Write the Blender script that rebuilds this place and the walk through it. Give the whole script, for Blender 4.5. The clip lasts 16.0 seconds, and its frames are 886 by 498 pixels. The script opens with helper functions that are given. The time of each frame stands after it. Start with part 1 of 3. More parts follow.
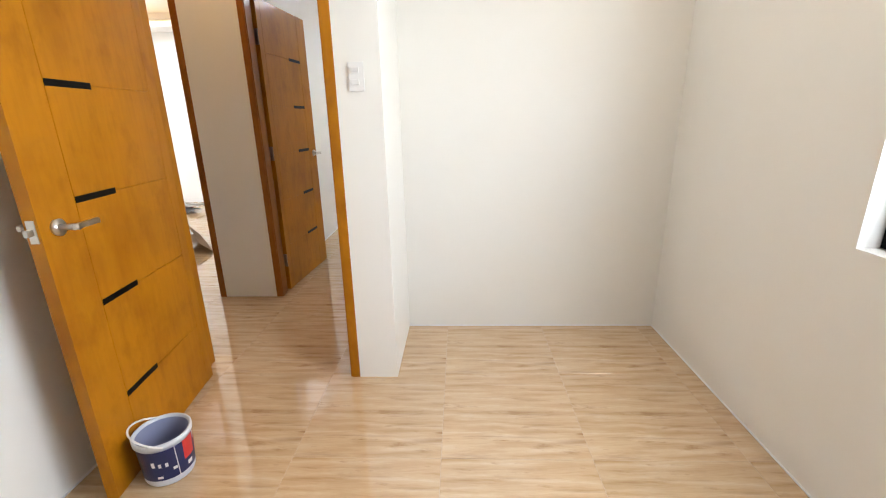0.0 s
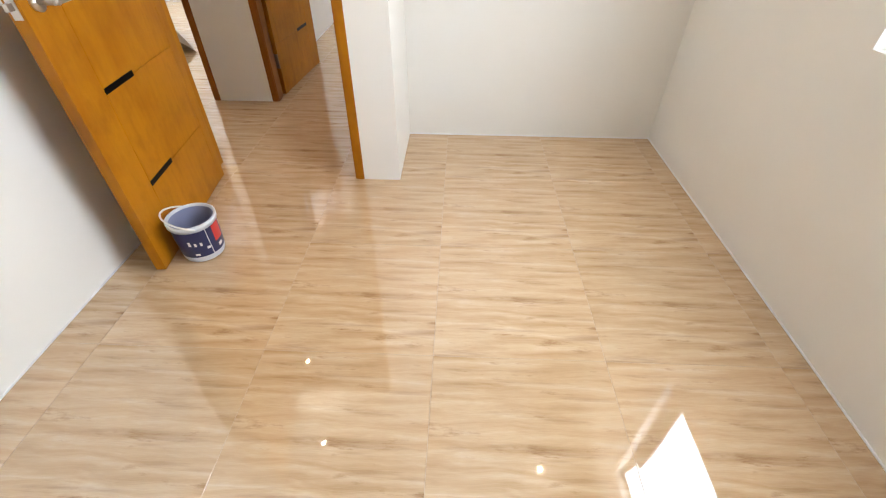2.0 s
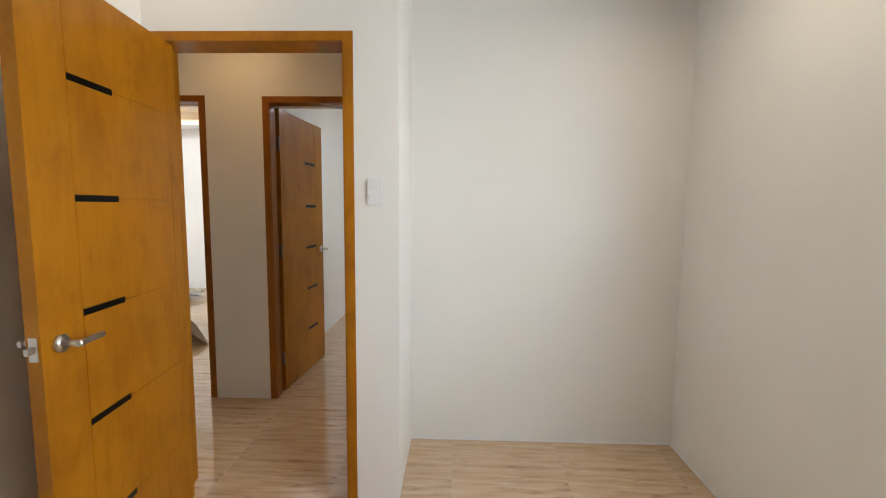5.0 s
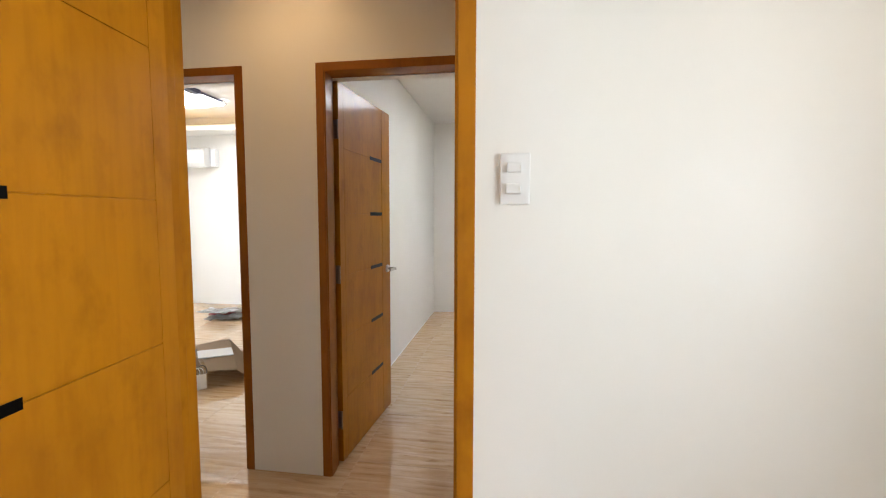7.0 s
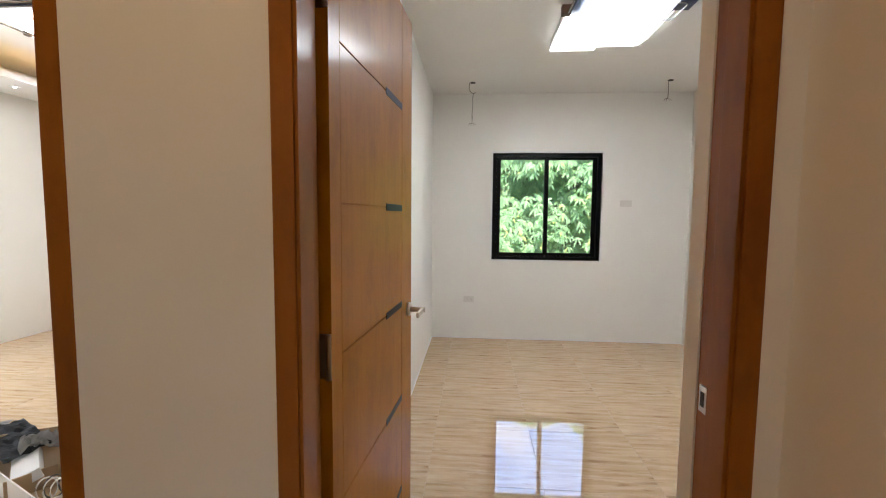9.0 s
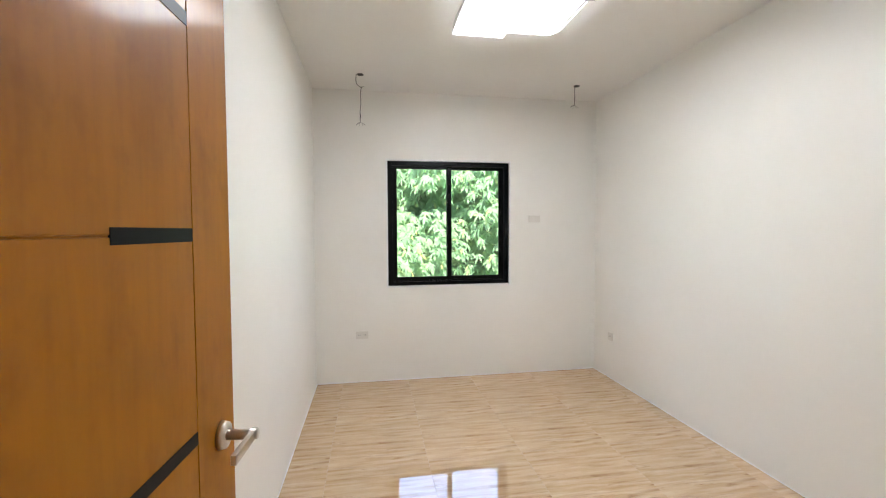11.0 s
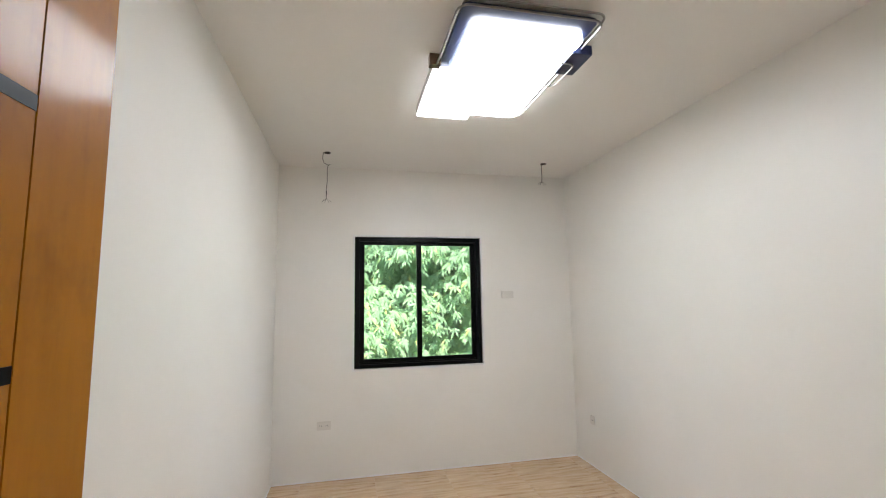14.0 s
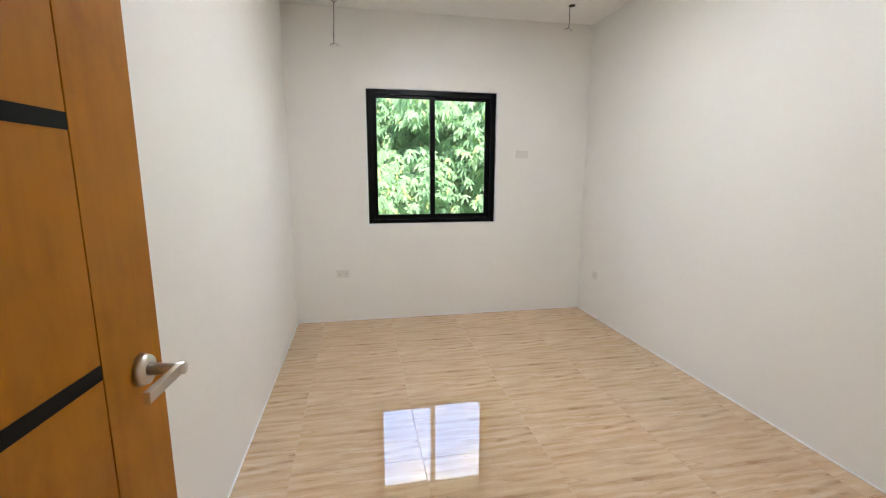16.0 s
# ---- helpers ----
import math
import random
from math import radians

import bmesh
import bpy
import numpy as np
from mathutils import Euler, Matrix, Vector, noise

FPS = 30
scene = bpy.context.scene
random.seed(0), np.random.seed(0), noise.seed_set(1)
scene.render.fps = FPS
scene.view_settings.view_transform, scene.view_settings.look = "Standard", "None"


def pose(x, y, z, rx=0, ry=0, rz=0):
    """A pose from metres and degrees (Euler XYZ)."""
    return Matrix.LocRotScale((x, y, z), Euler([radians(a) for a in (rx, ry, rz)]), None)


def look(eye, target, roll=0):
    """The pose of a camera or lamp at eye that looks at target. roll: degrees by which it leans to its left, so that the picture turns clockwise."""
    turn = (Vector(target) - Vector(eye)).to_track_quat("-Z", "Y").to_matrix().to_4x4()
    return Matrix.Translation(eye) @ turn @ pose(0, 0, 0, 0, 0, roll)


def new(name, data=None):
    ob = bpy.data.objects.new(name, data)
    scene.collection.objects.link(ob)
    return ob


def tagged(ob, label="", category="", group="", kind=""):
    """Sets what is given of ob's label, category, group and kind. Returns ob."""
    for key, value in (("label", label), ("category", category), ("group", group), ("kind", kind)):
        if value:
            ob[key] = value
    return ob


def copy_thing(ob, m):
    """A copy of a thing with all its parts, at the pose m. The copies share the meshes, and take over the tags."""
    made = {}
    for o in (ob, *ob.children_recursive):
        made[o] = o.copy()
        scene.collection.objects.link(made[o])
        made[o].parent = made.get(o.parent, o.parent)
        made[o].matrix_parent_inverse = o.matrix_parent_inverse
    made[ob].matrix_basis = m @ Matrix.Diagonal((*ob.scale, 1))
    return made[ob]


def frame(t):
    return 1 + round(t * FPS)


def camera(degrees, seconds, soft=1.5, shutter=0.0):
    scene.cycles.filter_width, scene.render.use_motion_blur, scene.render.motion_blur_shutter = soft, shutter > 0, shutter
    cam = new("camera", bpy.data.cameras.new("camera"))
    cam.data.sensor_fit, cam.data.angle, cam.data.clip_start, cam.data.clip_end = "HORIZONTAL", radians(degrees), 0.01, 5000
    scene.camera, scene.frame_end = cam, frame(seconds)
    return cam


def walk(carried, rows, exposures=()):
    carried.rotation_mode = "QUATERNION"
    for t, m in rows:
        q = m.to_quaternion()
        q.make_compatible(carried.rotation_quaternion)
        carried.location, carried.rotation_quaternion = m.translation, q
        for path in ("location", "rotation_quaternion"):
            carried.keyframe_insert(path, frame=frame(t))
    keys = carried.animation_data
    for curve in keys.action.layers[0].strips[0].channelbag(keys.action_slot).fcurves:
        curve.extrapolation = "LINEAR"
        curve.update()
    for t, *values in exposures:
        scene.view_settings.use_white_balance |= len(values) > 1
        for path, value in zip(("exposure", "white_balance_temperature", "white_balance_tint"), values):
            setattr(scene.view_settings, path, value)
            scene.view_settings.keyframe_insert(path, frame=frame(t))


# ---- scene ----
cam = camera(91.4, 16.0, 1.15)
PATH = [
    (0, (0.329, 0.244, 1.303), (0.253, 2.155, 0.72), -1.1),
    (0.5, (0.33, 0.201, 1.261), (0.203, 2.003, 0.404), -1.3),
    (1, (0.322, 0.157, 1.245), (0.201, 1.822, 0.144), -1.1),
    (1.5, (0.319, 0.135, 1.247), (0.266, 1.706, 0.01), 0.4),
    (2, (0.312, 0.136, 1.268), (0.261, 1.66, -0.026), 0.4),
    (2.5, (0.317, 0.148, 1.31), (0.255, 1.802, 0.187), 0.7),
    (3, (0.314, 0.158, 1.36), (0.262, 1.998, 0.578), 1.2),
    (3.5, (0.321, 0.158, 1.401), (0.283, 2.106, 0.951), 0.9),
    (4, (0.328, 0.165, 1.429), (0.301, 2.15, 1.189), 0.9),
    (6.5, (-0.009, 0.876, 1.384), (-0.233, 2.856, 1.214), -0.1),
    (7, (-0.119, 1.194, 1.39), (-0.418, 3.166, 1.238), 0.1),
    (7.5, (-0.29, 1.521, 1.357), (-0.628, 3.485, 1.198), 0.4),
    (8, (-0.472, 1.863, 1.363), (-0.826, 3.825, 1.194), 0.4),
    (8.5, (-0.604, 2.211, 1.391), (-0.961, 4.171, 1.216), 0.3),
    (9, (-0.717, 2.529, 1.378), (-0.861, 4.518, 1.224), 0.5),
    (9.5, (-0.745, 2.776, 1.376), (-0.71, 4.769, 1.221), -0.0),
    (12, (-0.615, 3.39, 1.465), (-0.198, 5.343, 1.591), 0.1),
    (12.5, (-0.591, 3.383, 1.501), (-0.161, 5.316, 1.785), -0.1),
    (13, (-0.581, 3.381, 1.518), (-0.145, 5.297, 1.891), -0.9),
    (13.5, (-0.573, 3.389, 1.514), (-0.142, 5.306, 1.888), -1.1),
    (14, (-0.566, 3.409, 1.486), (-0.146, 5.35, 1.719), -1.0),
    (14.5, (-0.565, 3.431, 1.414), (-0.154, 5.388, 1.417), -0.8),
    (15, (-0.567, 3.431, 1.402), (-0.174, 5.383, 1.217), -0.5),
    (15.5, (-0.583, 3.417, 1.376), (-0.202, 5.365, 1.129), -0.2),
    (16, (-0.61, 3.403, 1.336), (-0.235, 5.338, 0.997), 0.1),
]
EXPOSURES = [(0.0, 2.2), (2.0, 2.25), (2.6, 2.15), (3.4, 1.75), (4.2, 1.35), (6.4, 2.2), (7.0, 2.05), (7.5, 2.1), (8.0, 2.5), (8.5, 2.6), (8.8, 2.15), (9.0, 2.0), (9.5, 2.55), (12.0, 2.1), (14.0, 2.05), (16.0, 2.15)]
walk(cam, [(t, look(eye, target, roll)) for t, eye, target, roll in PATH], EXPOSURES)
SKY, SUN = 0.15, 5.0
W1, W3 = 10.0, 9.5
LAMP, COVE_POWER = 5.2, 1.3
HALL_LAMP, B1_LAMP = 0.9, 0.4
HAZE = 0.95

# ---- light ----
world = bpy.data.worlds.new("world")
scene.world = world
world.use_nodes = True
wn = world.node_tree
sky = wn.nodes.new("ShaderNodeTexSky")
sky.sky_type, sky.sun_disc = "NISHITA", False
sky.sun_elevation, sky.sun_rotation = radians(58), radians(200)
sky.air_density, sky.dust_density = 1.0, 0.6
wn.links.new(sky.outputs[0], wn.nodes["Background"].inputs[0])
wn.nodes["Background"].inputs[1].default_value = SKY

sun_data = bpy.data.lights.new("sun", "SUN")
sun_data.energy, sun_data.angle, sun_data.color = SUN, radians(0.6), (1.0, 0.95, 0.86)
sun = new("sun", sun_data)
sun.matrix_world = look((4, -10, 20), (4 - 0.2, -10 + 6.2, 10))


def area(name, m, w, h, power, color=(1, 1, 1)):
    d = bpy.data.lights.new(name, "AREA")
    d.shape, d.size, d.size_y, d.energy, d.color = "RECTANGLE", w, h, power, color
    ob = new(name, d)
    ob.matrix_world = m
    return ob


area("window_light_bedroom", look((1.68, 0.97, 1.48), (0, 0.97, 1.3)), 1.14, 1.14, W1, (0.84, 0.92, 1.0))
area("sliding_door_light", look((-5.74, 5.12, 1.1), (0, 5.12, 0.9)), 1.15, 1.9, W3, (0.93, 0.97, 1.0))


# ---- materials ----
def mat(name, color, rough=0.5, metal=0.0, spec=0.5):
    m = bpy.data.materials.new(name)
    m.use_nodes = True
    b = m.node_tree.nodes["Principled BSDF"]
    b.inputs["Base Color"].default_value = (*color, 1)
    b.inputs["Roughness"].default_value = rough
    b.inputs["Metallic"].default_value = metal
    b.inputs["Specular IOR Level"].default_value = spec
    return m


def node(m, kind, **inputs):
    n = m.node_tree.nodes.new(kind)
    for key, value in inputs.items():
        n.inputs[key].default_value = value
    return n


def link(m, a, b):
    m.node_tree.links.new(a, b)


def bsdf(m):
    return m.node_tree.nodes["Principled BSDF"]


def coords(m, scale=(1, 1, 1), space="Object"):
    tc = node(m, "ShaderNodeTexCoord")
    mp = node(m, "ShaderNodeMapping")
    mp.inputs["Scale"].default_value = scale
    link(m, tc.outputs[space], mp.inputs["Vector"])
    return mp.outputs["Vector"]


def ramp(m, fac, stops):
    r = node(m, "ShaderNodeValToRGB")
    els = r.color_ramp.elements
    while len(els) < len(stops):
        els.new(0.5)
    for e, (p, c) in zip(els, stops):
        e.position, e.color = p, (*c, 1)
    link(m, fac, r.inputs["Fac"])
    return r.outputs["Color"]


def mixc(m, fac, a, b, mode="MIX"):
    n = node(m, "ShaderNodeMix")
    n.data_type, n.blend_type = "RGBA", mode
    for value, slot in ((fac, 0), (a, 6), (b, 7)):
        if isinstance(value, (int, float)):
            n.inputs[slot].default_value = value
        elif isinstance(value, tuple):
            n.inputs[slot].default_value = (*value, 1)
        else:
            link(m, value, n.inputs[slot])
    return n.outputs[2]


def bump(m, height, strength, distance):
    b = node(m, "ShaderNodeBump", Strength=strength, Distance=distance)
    link(m, height, b.inputs["Height"])
    link(m, b.outputs[0], bsdf(m).inputs["Normal"])


def noise_tex(m, vec, scale, detail=3, rough=0.5):
    n = node(m, "ShaderNodeTexNoise", Scale=scale, Detail=detail, Roughness=rough)
    link(m, vec, n.inputs["Vector"])
    return n.outputs["Fac"]


def paint(name, a, b, rough=0.3):
    m = mat(name, a, rough)
    v = coords(m)
    link(m, ramp(m, noise_tex(m, v, 1.3, 4), [(0.35, a), (0.68, b)]), bsdf(m).inputs["Base Color"])
    r = node(m, "ShaderNodeMapRange")
    r.inputs[3].default_value, r.inputs[4].default_value = rough - 0.05, rough + 0.08
    link(m, noise_tex(m, v, 2.1, 3), r.inputs[0])
    link(m, r.outputs[0], bsdf(m).inputs["Roughness"])
    h = node(m, "ShaderNodeMath")
    h.operation = "MULTIPLY_ADD"
    h.inputs[1].default_value = 0.06
    link(m, noise_tex(m, v, 260, 2), h.inputs[0])
    link(m, noise_tex(m, v, 2.2, 2), h.inputs[2])
    bump(m, h.outputs[0], 0.25, 0.01)
    return m


WALL = paint("wall_paint", (0.84, 0.818, 0.775), (0.81, 0.788, 0.742), 0.42)
CEIL = paint("ceiling_paint", (0.85, 0.832, 0.80), (0.83, 0.81, 0.775), 0.6)
TRIM = paint("white_trim_paint", (0.82, 0.82, 0.82), (0.78, 0.78, 0.79), 0.35)


def varnished(name, a, b, dark, rough=0.5):
    """Varnished timber, the grain along local z."""
    m = mat(name, a, rough, 0.0, 0.15)
    v = coords(m, (1, 1, 0.09))
    g = noise_tex(m, v, 42, 5, 0.55)
    big = noise_tex(m, coords(m, (1, 1, 0.55)), 3.4, 5, 0.6)
    c = ramp(m, big, [(0.30, b), (0.50, a), (0.72, tuple(k * 1.12 for k in a))])
    blot = noise_tex(m, coords(m, (1.2, 1.2, 0.8)), 7.0, 4, 0.65)
    c = mixc(m, ramp(m, blot, [(0.52, (0, 0, 0)), (0.78, (0.5, 0.5, 0.5))]), c, dark)
    c = mixc(m, ramp(m, g, [(0.45, (0, 0, 0)), (0.75, (0.22, 0.22, 0.22))]), c, dark)
    link(m, c, bsdf(m).inputs["Base Color"])
    bsdf(m).inputs["Coat Weight"].default_value = 0.25
    bsdf(m).inputs["Coat Roughness"].default_value = 0.13
    bump(m, mixc(m, 0.35, g, noise_tex(m, coords(m), 9, 2)), 0.12, 0.004)
    return m


WOOD = varnished("varnished_door_wood", (0.42, 0.158, 0.004), (0.32, 0.108, 0.003), (0.20, 0.06, 0.002))
FRAME_WOOD = varnished("varnished_frame_wood", (0.29, 0.095, 0.008), (0.21, 0.06, 0.006), (0.12, 0.032, 0.004))
INLAY = mat("black_inlay", (0.0012, 0.0012, 0.0015), 0.38, 0.0, 0.14)
STEEL = mat("brushed_nickel", (0.62, 0.58, 0.53), 0.28, 1.0)
BRASSY = mat("hinge_bronze", (0.26, 0.18, 0.11), 0.4, 1.0)
ALU = mat("black_aluminium", (0.0015, 0.0016, 0.002), 0.3, 0.0, 0.16)
PLASTIC = mat("white_plastic", (0.80, 0.79, 0.77), 0.3)
IVORY = mat("ivory_plastic", (0.72, 0.69, 0.64), 0.35)
DARK = mat("dark_hole", (0.02, 0.02, 0.02), 0.7)
WIRE = mat("wire_grey", (0.10, 0.09, 0.085), 0.5)
CARD = paint("kraft_card", (0.42, 0.30, 0.19), (0.36, 0.25, 0.15), 0.75)
CARDWHITE = paint("white_card", (0.74, 0.73, 0.72), (0.68, 0.67, 0.66), 0.5)
BLACKFOAM = mat("black_cloth", (0.02, 0.021, 0.024), 0.7)
WHITEFOAM = mat("white_foam", (0.72, 0.72, 0.72), 0.7)
GREYWRAP = mat("grey_plastic_wrap", (0.35, 0.34, 0.34), 0.25)
PAPER = paint("waste_paper", (0.62, 0.58, 0.52), (0.50, 0.44, 0.38), 0.6)
REDPAPER = mat("red_print", (0.42, 0.05, 0.05), 0.5)
GROUT = paint("grout", (0.54, 0.42, 0.30), (0.46, 0.35, 0.25), 0.8)

GLASS = mat("window_glass", (1, 1, 1), 0.0)
bsdf(GLASS).inputs["Transmission Weight"].default_value = 1.0
bsdf(GLASS).inputs["IOR"].default_value = 1.2


def emitter(name, color, strength):
    m = mat(name, color, 0.3)
    bsdf(m).inputs["Emission Color"].default_value = (*color, 1)
    bsdf(m).inputs["Emission Strength"].default_value = strength
    return m


DIFFUSER = emitter("lamp_diffuser", (0.90, 0.945, 1.0), LAMP)
SIDELIGHT = emitter("lamp_side_diffuser", (0.92, 0.955, 1.0), LAMP * 0.3)
COVE = emitter("warm_cove_strip", (1.0, 0.62, 0.22), COVE_POWER)
SPOT = emitter("downlight_lens", (1.0, 0.9, 0.75), 12.0)

# glazed wood-look floor tile, the same print on every tile
TILE = mat("wood_look_tile", (0.6, 0.42, 0.25), 0.022, 0.0, 0.95)
tv = coords(TILE, (0.55, 6.5, 1))
warp = noise_tex(TILE, coords(TILE, (1.6, 6, 1)), 2.0, 3)
shift = node(TILE, "ShaderNodeVectorMath")
shift.operation = "MULTIPLY_ADD"
shift.inputs[1].default_value = (0.25, 0.35, 0)
link(TILE, warp, shift.inputs[0])
link(TILE, tv, shift.inputs[2])
bsdf(TILE).inputs["IOR"].default_value = 1.75
grain = noise_tex(TILE, shift.outputs[0], 4.0, 7, 0.6)
base = ramp(TILE, grain, [(0.30, (0.42, 0.255, 0.10)), (0.42, (0.55, 0.38, 0.19)), (0.53, (0.63, 0.465, 0.26)), (0.66, (0.71, 0.56, 0.36))])
plank = node(TILE, "ShaderNodeSeparateXYZ")
link(TILE, coords(TILE), plank.inputs[0])
band = node(TILE, "ShaderNodeMath")
band.operation = "SNAP"
band.inputs[1].default_value = 0.15
link(TILE, plank.outputs[1], band.inputs[0])
wn1 = node(TILE, "ShaderNodeTexWhiteNoise")
wn1.noise_dimensions = "1D"
link(TILE, band.outputs[0], wn1.inputs["W"])
base = mixc(TILE, 0.25, base, ramp(TILE, wn1.outputs["Value"], [(0.0, (0.48, 0.33, 0.165)), (1.0, (0.65, 0.50, 0.30))]))
streak = noise_tex(TILE, coords(TILE, (0.75, 9.5, 1)), 2.0, 7, 0.62)
base = mixc(TILE, ramp(TILE, streak, [(0.54, (0, 0, 0)), (0.68, (0.6, 0.6, 0.6))]), base, (0.25, 0.125, 0.04))
knots = noise_tex(TILE, coords(TILE, (1.7, 8, 1)), 2.1, 6, 0.7)
base = mixc(TILE, ramp(TILE, knots, [(0.57, (0, 0, 0)), (0.68, (0.9, 0.9, 0.9))]), base, (0.30, 0.16, 0.055))
fine = noise_tex(TILE, coords(TILE, (3, 60, 1)), 9, 3)
base = mixc(TILE, ramp(TILE, fine, [(0.40, (0.14, 0.14, 0.14)), (0.6, (0, 0, 0))]), base, (0.36, 0.22, 0.11))
info = node(TILE, "ShaderNodeObjectInfo")
base = mixc(TILE, 1.0, base, ramp(TILE, info.outputs["Random"], [(0, (0.96, 0.92, 0.97)), (1, (1.02, 0.97, 1.03))]), "MULTIPLY")
link(TILE, base, bsdf(TILE).inputs["Base Color"])
bump(TILE, noise_tex(TILE, coords(TILE, (1, 1, 1), "Object"), 3.2, 2), 0.05, 0.003)

LEAF = mat("tree_leaf", (0.09, 0.20, 0.03), 0.65, 0.0, 0.25)
geo = node(LEAF, "ShaderNodeNewGeometry")
link(LEAF, ramp(LEAF, geo.outputs["Random Per Island"], [(0, (0.15, 0.26, 0.15)), (0.5, (0.21, 0.34, 0.20)), (0.92, (0.30, 0.42, 0.25)), (1, (0.52, 0.48, 0.15))]), bsdf(LEAF).inputs["Base Color"])
tl = node(LEAF, "ShaderNodeBsdfTranslucent")
tl.inputs["Color"].default_value = (0.50, 0.66, 0.42, 1)
ms = node(LEAF, "ShaderNodeMixShader", Fac=0.55)
link(LEAF, bsdf(LEAF).outputs[0], ms.inputs[1])
link(LEAF, tl.outputs[0], ms.inputs[2])
link(LEAF, ms.outputs[0], LEAF.node_tree.nodes["Material Output"].inputs["Surface"])
BARK = paint("bark", (0.16, 0.12, 0.09), (0.09, 0.07, 0.05), 0.9)
GROUND = paint("ground_soil", (0.20, 0.19, 0.12), (0.13, 0.15, 0.07), 0.95)
CONCRETE = paint("pale_concrete", (0.62, 0.61, 0.59), (0.52, 0.51, 0.50), 0.8)


# ---- mesh helpers ----
def put(name, bm, material, parent=None, bevel=0.0, smooth=False):
    me = bpy.data.meshes.new(name)
    if bevel:
        bmesh.ops.bevel(bm, geom=[e for e in bm.edges], offset=bevel, segments=2, profile=0.7, affect="EDGES")
    bmesh.ops.recalc_face_normals(bm, faces=bm.faces)
    if smooth:
        for f in bm.faces:
            f.smooth = True
    bm.to_mesh(me)
    bm.free()
    me.materials.append(material)
    ob = new(name, me)
    if parent:
        ob.parent = parent
    return ob


def part(name, bm, material, parent, label="", bevel=0.0, smooth=False):
    ob = put(name, bm, material, parent, bevel, smooth)
    return tagged(ob, label) if label else ob


def add_box(bm, x0, x1, y0, y1, z0, z1):
    v = [bm.verts.new((x, y, z)) for z in (z0, z1) for y in (y0, y1) for x in (x0, x1)]
    for q in ((0, 2, 3, 1), (4, 5, 7, 6), (0, 1, 5, 4), (2, 6, 7, 3), (0, 4, 6, 2), (1, 3, 7, 5)):
        bm.faces.new([v[i] for i in q])
    return bm


def box(*b):
    return add_box(bmesh.new(), *b)


def cyl(r0, r1, m, depth, seg=24, bm=None):
    bm = bm or bmesh.new()
    bmesh.ops.create_cone(bm, cap_ends=True, segments=seg, radius1=r0, radius2=r1, depth=depth, matrix=m)
    return bm


def tube(points, r, seg=8, closed=False, bm=None):
    """A round bar along points."""
    bm = bm or bmesh.new()
    pts = [Vector(p) for p in points]
    n = len(pts)
    rings = []
    for i, p in enumerate(pts):
        a = pts[i - 1] if (i or closed) else p
        b = pts[(i + 1) % n] if (i < n - 1 or closed) else p
        d = (b - a).normalized()
        side = d.cross(Vector((0.13, 0.21, 0.97))).normalized()
        up = side.cross(d)
        rings.append([bm.verts.new(p + r * (math.cos(k * math.tau / seg) * side + math.sin(k * math.tau / seg) * up)) for k in range(seg)])
    for i in range(n if closed else n - 1):
        a, b = rings[i], rings[(i + 1) % n]
        for k in range(seg):
            bm.faces.new((a[k], a[(k + 1) % seg], b[(k + 1) % seg], b[k]))
    if not closed:
        bm.faces.new(rings[0])
        bm.faces.new(rings[-1])
    return bm


def round_rect(x0, x1, y0, y1, r, z, steps=5):
    out = []
    for cx, cy, a0 in ((x1 - r, y1 - r, 0), (x0 + r, y1 - r, 90), (x0 + r, y0 + r, 180), (x1 - r, y0 + r, 270)):
        for k in range(steps + 1):
            a = radians(a0 + 90 * k / steps)
            out.append((cx + r * math.cos(a), cy + r * math.sin(a), z))
    return out


def plate_mesh(outline, z0, z1):
    bm = bmesh.new()
    lo = [bm.verts.new((p[0], p[1], z0)) for p in outline]
    hi = [bm.verts.new((p[0], p[1], z1)) for p in outline]
    bm.faces.new(lo)
    bm.faces.new(hi)
    for i in range(len(lo)):
        j = (i + 1) % len(lo)
        bm.faces.new((lo[i], lo[j], hi[j], hi[i]))
    return bm


def thing(name, m, label, category, group="", kind=""):
    ob = new(name)
    ob.matrix_world = m
    return tagged(ob, label, category, group, kind)


# ---- plan ----
EAST, WEST1, SOUTH = 1.558, -1.125, -1.6
PART_Y, HALL_S, RECESS_Y = 2.215, 2.36, 2.80
HALL_N, ROOM_Y, BACK = 3.292, 3.46, 7.346
HALL_E, WEST2 = -0.18, -1.188
LIV_W, CEILING = -5.65, 2.695


def wall_x(name, x0, x1, y0, y1, label, holes=(), z1=CEILING + 0.1):
    """A wall along x; holes: (x0, x1, z0, z1)."""
    bm, x = bmesh.new(), x0
    for a, b, c, d in sorted(holes):
        add_box(bm, x, a, y0, y1, 0, z1)
        if c > 0:
            add_box(bm, a, b, y0, y1, 0, c)
        add_box(bm, a, b, y0, y1, d, z1)
        x = b
    add_box(bm, x, x1, y0, y1, 0, z1)
    return tagged(put(name, bm, WALL), label, "wall", kind="structure")


def wall_y(name, x0, x1, y0, y1, label, holes=(), z1=CEILING + 0.1):
    bm, y = bmesh.new(), y0
    for a, b, c, d in sorted(holes):
        add_box(bm, x0, x1, y, a, 0, z1)
        if c > 0:
            add_box(bm, x0, x1, a, b, 0, c)
        add_box(bm, x0, x1, a, b, d, z1)
        y = b
    add_box(bm, x0, x1, y, y1, 0, z1)
    return tagged(put(name, bm, WALL), label, "wall", kind="structure")


